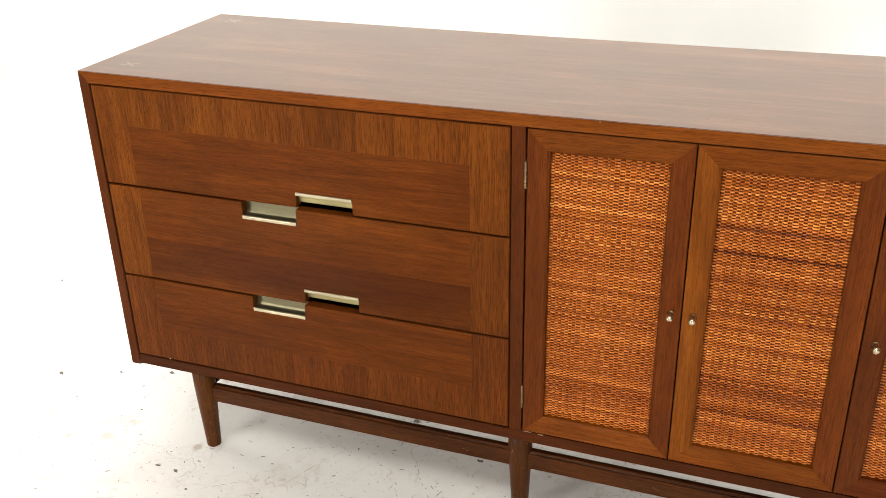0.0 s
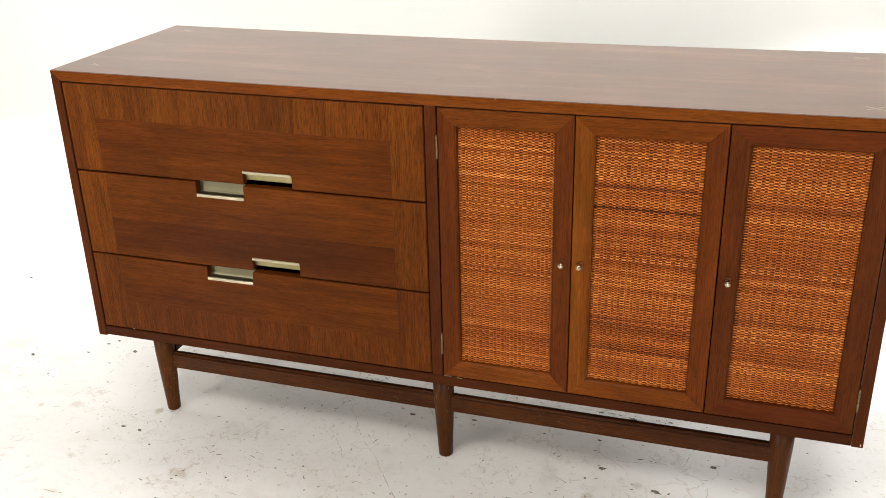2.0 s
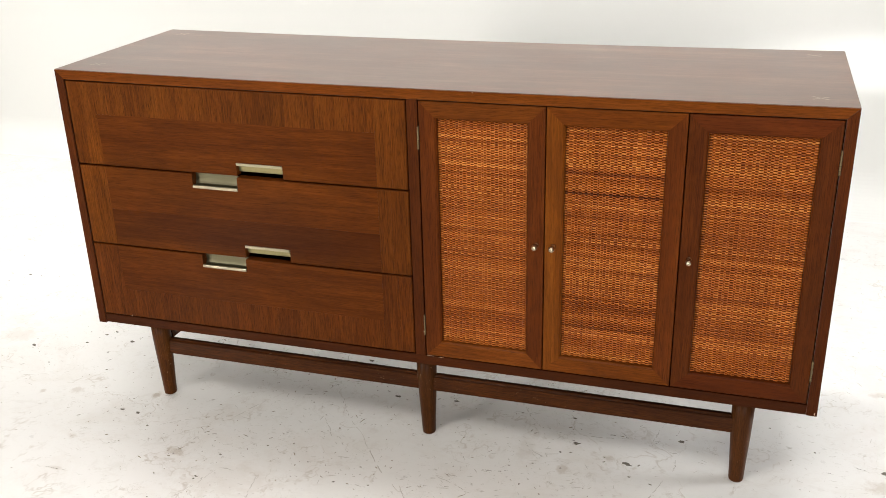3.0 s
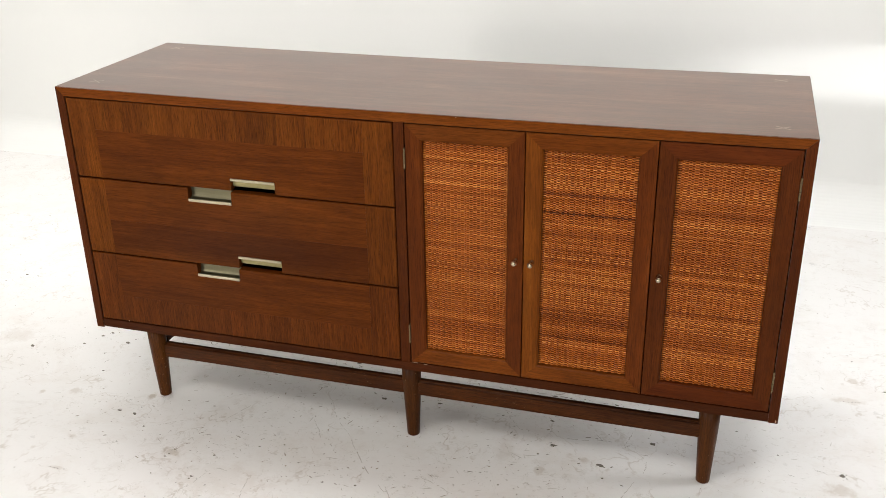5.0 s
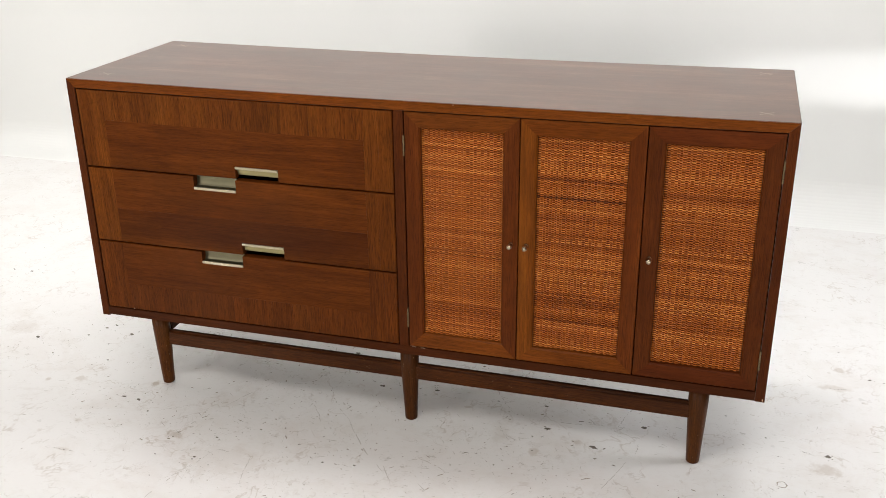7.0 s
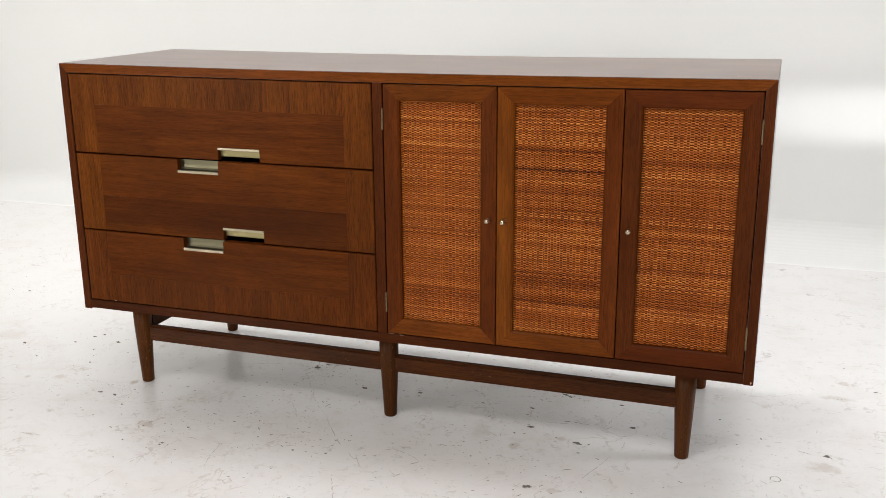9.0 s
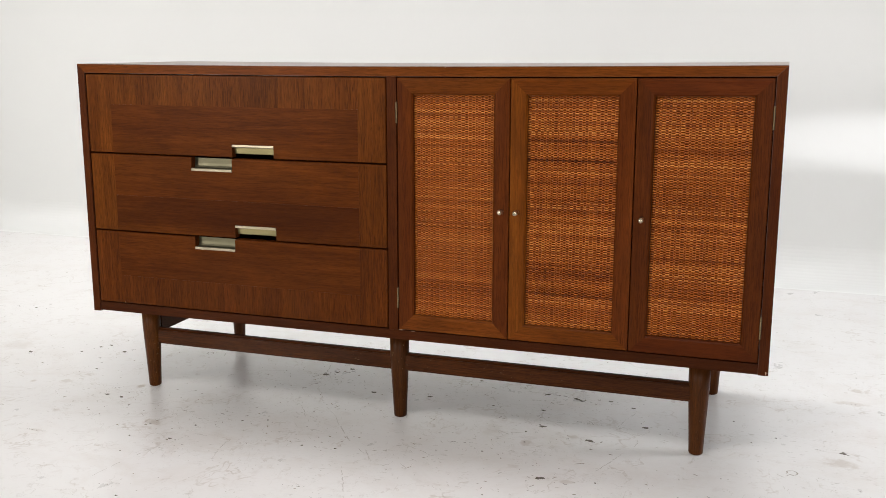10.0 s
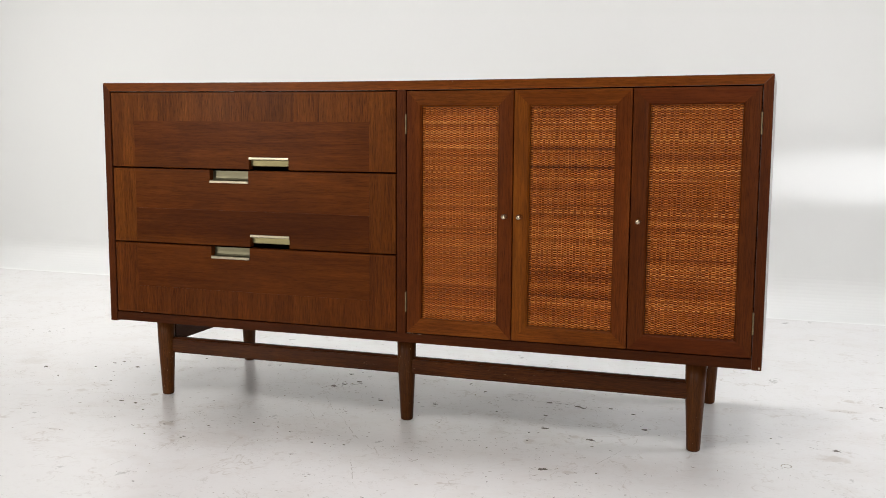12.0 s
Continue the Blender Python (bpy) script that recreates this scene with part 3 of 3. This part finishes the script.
def drawer(z0, z1, low, high, top_band, bottom_band, seed, m_band, join=0):
    rng = random.Random(seed)
    core = part("drawer", prism(notched(DX0, DX1, z0, z1, low, high), "y", 0.0010, 0.020, 0.0011, 1), M_FIELD, board, "walnut drawer front with banded veneer")
    e = 0.0013

    def leaf(pts):
        part("veneer_leaf", prism(pts, "y", 0.0003, 0.0012), m_band, core)

    for a, b in ((DX0 + e, BX0 - SEAM), (BX1 + SEAM, DX1 - e)):
        mid = a + (b - a) * rng.uniform(0.42, 0.60)
        leaf(((a, z0 + e), (mid, z0 + e), (mid, z1 - e), (a, z1 - e)))
        leaf(((mid + 0.0001, z0 + e), (b, z0 + e), (b, z1 - e), (mid + 0.0001, z1 - e)))
    fz0, fz1 = z0 + e, z1 - e
    for band, up in ((top_band, True), (bottom_band, False)):
        if not band:
            continue
        x = BX0
        while x < BX1 - 0.001:
            w = min(rng.uniform(0.055, 0.11), BX1 - x)
            if BX1 - x - w < 0.035:
                w = BX1 - x
            lo, hi = (band + SEAM, z1 - e) if up else (z0 + e, band - SEAM)
            leaf(((x + SEAM, lo), (x + w, lo), (x + w, hi), (x + SEAM, hi)))
            x += w
        if up:
            fz1 = band
        else:
            fz0 = band
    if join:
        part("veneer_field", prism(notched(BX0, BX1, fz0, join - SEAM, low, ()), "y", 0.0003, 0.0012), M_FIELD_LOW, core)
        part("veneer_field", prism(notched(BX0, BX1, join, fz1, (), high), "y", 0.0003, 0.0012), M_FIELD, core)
    else:
        part("veneer_field", prism(notched(BX0, BX1, fz0, fz1, low, high), "y", 0.0003, 0.0012), M_FIELD, core)
    return core


UP = (0.4342, 0.5462)
LO = (0.3190, 0.4318)
d1 = drawer(0.6185, 0.8102, [(*UP, 0.6495)], [], 0.738, 0, 3, M_BAND)
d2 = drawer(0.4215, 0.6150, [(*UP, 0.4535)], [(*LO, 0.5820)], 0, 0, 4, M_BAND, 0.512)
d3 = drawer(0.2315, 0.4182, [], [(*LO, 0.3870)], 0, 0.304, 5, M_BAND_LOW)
pull_upper(d1, *UP, 0.6185, 0.6495)
pull_lower(d2, *LO, 0.5820, 0.6150)
pull_upper(d2, *UP, 0.4215, 0.4535)
pull_lower(d3, *LO, 0.3870, 0.4182)

# legs and rails
LEG = ((0.0125, 0.0), (0.0150, 0.0022), (0.0156, 0.0060), (0.0170, 0.040), (0.0205, 0.110), (0.0226, 0.160), (0.0232, 0.2060))
for x, y in ((0.147, 0.032), (0.843, 0.038), (1.537, 0.040), (0.160, 0.436), (1.542, 0.438)):
    ob = part("leg", lathe(LEG), M_LEG, board, "turned tapering walnut leg with worn lacquer", True)
    ob.location = (x, y, 0)
for a, b in ((0.152, 0.840), (0.848, 1.532)):
    part("stretcher", prism(((0.027, 0.120), (0.047, 0.120), (0.047, 0.163), (0.027, 0.163)), "x", a, b, 0.0055, 3), M_RAIL, board, "scuffed walnut stretcher between the legs")
for x in (0.147, 1.537):
    part("side_rail", prism(((x - 0.013, 0.143), (x + 0.013, 0.143), (x + 0.013, 0.190), (x - 0.013, 0.190)), "y", 0.062, 0.422, 0.003, 2), M_SIDE_RAIL, board)

for ob in board.children_recursive:
    if ob.type == "MESH" and ob.name.split(".")[0] not in ("leg", "knob"):
        settle(ob)

# pale chips and scrapes where the lacquer is knocked off
M_CHIP, nt_, b_ = nodes_of("bare_wood_chip")
nt_.links.new(mix_colour(nt_, noise_of(nt_, scaled(nt_, (300, 300, 300))), (0.34, 0.20, 0.12), (0.62, 0.48, 0.36)), b_.inputs["Base Color"])
b_.inputs["Roughness"].default_value = 0.6
for x, z, wide, tall, seed in ((0.974, 0.8280, 0.004, 0.0014, 1), (1.6710, 0.2110, 0.0026, 0.008, 2), (0.095, 0.2290, 0.004, 0.003, 3), (0.868, 0.2283, 0.020, 0.0007, 4), (0.892, 0.2272, 0.012, 0.0008, 5)):
    chip_rng, bm = random.Random(seed), bmesh.new()
    ring = []
    for k in range(11):
        a, r = 2 * math.pi * k / 11, chip_rng.uniform(0.55, 1.05) / 2
        ring.append((x + wide * r * math.cos(a), z + tall * r * math.sin(a)))
    for depth in (-0.0012, 0.0):
        bm.faces.new([bm.verts.new((u, depth, v)) for u, v in ring])
    bmesh.ops.bridge_loops(bm, edges=bm.edges)
    part("chip", bm, M_CHIP, board, "pale chip in the lacquer")

# pale crossed inlays near the corners of the top
for x, y in ((0.068, 0.066), (0.066, 0.428), (1.612, 0.058), (1.612, 0.428)):
    bm = bmesh.new()
    for s in (-1, 1):
        c, d = math.cos(s * 0.62), math.sin(s * 0.62)
        pts = [(-0.0172, -0.0019), (0, -0.0012), (0.0172, -0.0019), (0.0172, 0.0019), (0, 0.0012), (-0.0172, 0.0019)]
        up = 0.0001 if s > 0 else 0.00016
        bm.faces.new([bm.verts.new((x + u * c - v * d, y + u * d + v * c, H + up - sag(x + u * c))) for u, v in pts])
    part("inlay", bm, M_INLAY, top, "pale crossed wood inlay")


# ---- floor marks ----
def blot(x, y, size, rng, squash=0.5):
    bm = bmesh.new()
    n, a0 = 13, rng.uniform(-0.35, 0.35)
    pts = []
    for k in range(n):
        a = 2 * math.pi * k / n
        r = size / 2 * rng.uniform(0.4, 1.1)
        u, v = r * math.cos(a), r * squash * math.sin(a)
        pts.append(bm.verts.new((x + u * math.cos(a0) - v * math.sin(a0), y + u * math.sin(a0) + v * math.cos(a0), 0.0012)))
    low = [bm.verts.new((p.co.x, p.co.y, 0.0002)) for p in pts]
    bm.faces.new(pts)
    for k in range(n):
        bm.faces.new((pts[k], low[k], low[(k + 1) % n], pts[(k + 1) % n]))
    return bm


CHIPS = (
    (-0.188, 0.279, 0.0115), (-0.207, 0.256, 0.0120), (-0.109, 0.240, 0.0160), (-0.233, 0.202, 0.0080), (-0.373, 0.151, 0.0120), (-0.266, 0.079, 0.0070),
    (0.074, -0.073, 0.0100), (0.121, -0.076, 0.0120), (0.398, -0.266, 0.0110), (0.721, 0.162, 0.0150), (0.868, 0.179, 0.0110), (0.541, 0.248, 0.0160),
    (0.560, 0.274, 0.0130), (0.590, 0.312, 0.0120), (0.533, 0.381, 0.0110), (1.163, 0.179, 0.0090), (1.186, 0.079, 0.0150), (1.306, 0.030, 0.0215),
    (1.414, 0.148, 0.0130), (1.840, 0.140, 0.0150), (1.246, -0.194, 0.0190), (1.224, 0.284, 0.0150), (1.240, 0.274, 0.0130), (1.148, 0.292, 0.0120),
    (1.370, 0.264, 0.0130), (1.309, 0.293, 0.0100), (0.895, 0.397, 0.0100), (0.957, 0.336, 0.0080), (-0.715, 0.554, 0.0150), (1.969, 0.539, 0.0080),
)
FLECKS = (
    (0.176, -0.119), (0.147, -0.193), (0.300, -0.281), (0.334, -0.359), (0.410, -0.179), (0.499, -0.118), (0.555, -0.095), (0.617, -0.151), (0.702, -0.203),
    (0.780, -0.194), (0.596, 0.102), (1.038, 0.171), (1.156, 0.036), (1.093, -0.103), (1.702, 0.183), (1.650, 0.138), (1.606, 0.257), (1.900, 0.680),
    (0.301, -0.203), (0.397, -0.275), (0.467, -0.545), (0.028, 0.399), (1.357, -0.180), (1.155, -0.304), (1.168, -0.023), (-0.086, 0.086), (-0.140, 0.168),
)
DASHES = (
    (1.207, 0.126, 1.315, 0.131), (1.003, -0.075, 1.060, -0.063), (0.771, -0.394, 0.811, -0.386), (0.047, -0.326, 0.097, -0.323), (1.781, 0.148, 1.809, 0.137),
    (1.855, 0.464, 1.906, 0.472), (1.136, 0.293, 1.250, 0.277), (0.540, 0.234, 0.620, 0.324), (-0.110, 0.123, -0.106, 0.143), (1.723, 0.112, 1.738, 0.110),
)
STREAKS = (
    (0.432, 0.100, 0.351, -0.067), (0.351, -0.067, 0.295, -0.203), (0.590, 0.119, 0.690, -0.011), (0.690, -0.011, 0.874, -0.219), (0.530, -0.230, 0.551, -0.331),
    (0.204, -0.109, 0.273, -0.062), (0.386, -0.347, 0.429, -0.233), (0.579, 0.025, 0.631, -0.050), (0.903, -0.123, 0.994, -0.160), (1.072, 0.054, 1.114, -0.003),
    (1.369, 0.139, 1.346, 0.108), (1.389, -0.008, 1.324, -0.182), (1.324, -0.182, 1.223, -0.298), (1.923, 0.119, 1.953, 0.109), (1.408, 0.074, 1.406, 0.027),
    (0.539, 0.230, 0.489, 0.385), (0.362, -0.492, 0.408, -0.289), (0.310, 0.201, 0.487, 0.259), (0.846, -0.178, 0.884, -0.235), (0.833, -0.276, 0.904, -0.415),
    (1.000, 0.276, 1.091, 0.123), (1.345, 0.111, 1.370, 0.211), (1.159, 0.114, 1.316, 0.135),
)
rng = random.Random(7)
for x, y, s in CHIPS:
    part("scuff_mark", blot(x, y, s * 1.25, rng, rng.uniform(0.4, 0.7)), M_SCUFF, floor)
for x, y in FLECKS:
    part("scuff_mark", blot(x, y, rng.uniform(0.0035, 0.0070), rng, rng.uniform(0.4, 0.9)), M_SCUFF, floor)


def ring_mark(x, y, size, rng):
    """A worn ring printed on the paint."""
    bm = bmesh.new()
    n, loops = 22, []
    wob = [rng.uniform(0.9, 1.1) for _ in range(n)]
    for k in range(n):
        a = 2 * math.pi * k / n
        r, w = size / 2 * wob[k], size * rng.uniform(0.03, 0.13)
        loops.append([bm.verts.new((x + q * math.cos(a), y + q * math.sin(a), 0.0010)) for q in (r, r - w)])
    for k in range(n):
        p, q = loops[k], loops[(k + 1) % n]
        if rng.random() > 0.08:
            bm.faces.new((p[0], q[0], q[1], p[1]))
    return bm


for x, y, s in ((1.736, 0.000, 0.024), (0.813, 0.014, 0.010), (0.138, 0.307, 0.022)):
    part("ring_mark", ring_mark(x, y, s, rng), M_GRIT, floor)


def streak(x0, y0, x1, y1, width, rng, gaps=0.0, jitter=0.0015):
    bm = bmesh.new()
    n = 18
    dx, dy = x1 - x0, y1 - y0
    ln = math.hypot(dx, dy)
    nx, ny = -dy / ln, dx / ln
    bow = rng.uniform(-0.06, 0.06) * ln
    rows = []
    for k in range(n + 1):
        f = k / n
        b = bow * math.sin(math.pi * f) + rng.uniform(-1.0, 1.0) * jitter
        w = width * (0.25 + 0.75 * math.sin(math.pi * f)) * rng.uniform(0.5, 1.1)
        cx, cy = x0 + dx * f + nx * b, y0 + dy * f + ny * b
        rows.append((bm.verts.new((cx + nx * w, cy + ny * w, 0.0007)), bm.verts.new((cx - nx * w, cy - ny * w, 0.0007))))
    for k, (p, q) in enumerate(zip(rows, rows[1:])):
        if k == 0 or rng.random() > gaps:
            bm.faces.new((p[0], p[1], q[1], q[0]))
    return bm


for row in STREAKS:
    part("scratch", streak(*row, 0.0013, rng, 0.35), M_STREAK, floor)
for row in DASHES:
    part("scratch", streak(*row, 0.0014, rng, 0.5), M_SCUFF, floor)


def litter(count, size, stretch, spread, clump, z, seed, spots=()):
    """Many specks or short strokes lying on the floor, some of them in clumps."""
    rng = random.Random(seed)
    bm = bmesh.new()
    cx = cy = 0.0
    for k in range(count):
        if k % clump == 0:
            cx, cy = rng.uniform(-1.9, 2.4), rng.uniform(-0.8, 1.2)
            if rng.random() < 0.6:
                cx, cy = rng.gauss(0.75, 0.5), rng.gauss(0.05, 0.28)
            if spots:
                cx, cy = spots[(k // clump) % len(spots)]
                cx, cy = rng.gauss(cx, 0.03), rng.gauss(cy, 0.015)
            turn = rng.uniform(-0.9, 0.9) if rng.random() < 0.7 else rng.uniform(0, math.pi)
        x, y = rng.gauss(cx, spread), rng.gauss(cy, spread)
        s = rng.uniform(*size) if rng.random() < 0.85 else size[1] * rng.uniform(1.0, 1.8)
        a0, n, wide = turn + rng.gauss(0, 0.4), 7, stretch * rng.uniform(0.6, 1.5)
        ring = []
        for q in range(n):
            a = 2 * math.pi * q / n
            r = s / 2 * rng.uniform(0.5, 1.2)
            u, v = r * wide * math.cos(a), r * math.sin(a)
            ring.append(bm.verts.new((x + u * math.cos(a0) - v * math.sin(a0), min(y + u * math.sin(a0) + v * math.cos(a0), 1.38), z)))
        bm.faces.new(ring)
    return bm


debris = bmesh.new()
for x, y, s in CHIPS:
    for k in range(5):
        cx, cy, r0, a0 = rng.gauss(x, 0.035), rng.gauss(y, 0.022), s * rng.uniform(0.05, 0.15), rng.uniform(-0.9, 0.9)
        ring = []
        for q in range(8):
            a, r = 2 * math.pi * q / 8, r0 * rng.uniform(0.4, 1.3)
            u, v = 1.9 * r * math.cos(a), 0.8 * r * math.sin(a)
            ring.append(debris.verts.new((cx + u * math.cos(a0) - v * math.sin(a0), cy + u * math.sin(a0) + v * math.cos(a0), 0.0010)))
        debris.faces.new(ring)
tagged(part("flakes", debris, M_SCUFF, floor), "dark flakes round the larger scuffs", kind="stuff")
tagged(part("grit", litter(1100, (0.0008, 0.0025), 2.2, 0.075, 10, 0.0009, 21), M_GRIT, floor), "dark specks of grit", kind="stuff")
SPOTS = ((0.55, 0.26), (0.60, 0.20), (1.18, 0.285), (1.26, 0.28), (1.05, 0.29), (0.35, -0.10), (0.62, -0.18), (0.95, -0.22), (1.25, -0.16), (0.10, -0.06), (0.52, 0.30), (0.70, 0.02))
tagged(part("scrapes", litter(190, (0.0007, 0.0019), 5.5, 0.045, 6, 0.0008, 33, SPOTS), M_GRIT, floor), "short dark scrapes in clusters", kind="stuff")
tagged(part("scuffing", litter(900, (0.0007, 0.0017), 9.0, 0.06, 8, 0.0006, 22), M_STREAK, floor), "faint grey scuff strokes", kind="stuff")

# fine scratches in the lacquer of the top
M_SCRATCH, nt_, b_ = nodes_of("top_scratch")
nt_.links.new(mix_colour(nt_, noise_of(nt_, scaled(nt_, (90, 90, 90))), (0.012, 0.006, 0.004), (0.05, 0.022, 0.014)), b_.inputs["Base Color"])
b_.inputs["Roughness"].default_value = 0.38
b_.inputs["Specular IOR Level"].default_value, b_.inputs["Coat Weight"].default_value, b_.inputs["Coat Roughness"].default_value = 0.15, 0.85, 0.285
MARKS = (
    (0.673, 0.425, 0.852, 0.438), (0.852, 0.438, 0.902, 0.429), (0.902, 0.429, 0.946, 0.450), (0.946, 0.450, 0.952, 0.432), (1.122, 0.040, 1.130, 0.066),
    (0.546, 0.086, 0.558, 0.100), (1.323, 0.304, 1.350, 0.362), (1.350, 0.362, 1.408, 0.388), (1.380, 0.352, 1.432, 0.366), (1.353, 0.242, 1.375, 0.258),
    (1.505, 0.298, 1.507, 0.322), (0.075, 0.232, 0.112, 0.238), (1.605, 0.200, 1.618, 0.215), (1.045, 0.110, 1.060, 0.120), (1.160, 0.377, 1.186, 0.380),
)
for row in MARKS:
    mark = part("scratch", streak(*row, 0.0007, rng, 0.0, 0.0004), M_SCRATCH, top)
    for v in mark.data.vertices:
        v.co.z = H + 0.0002 - sag(v.co.x)
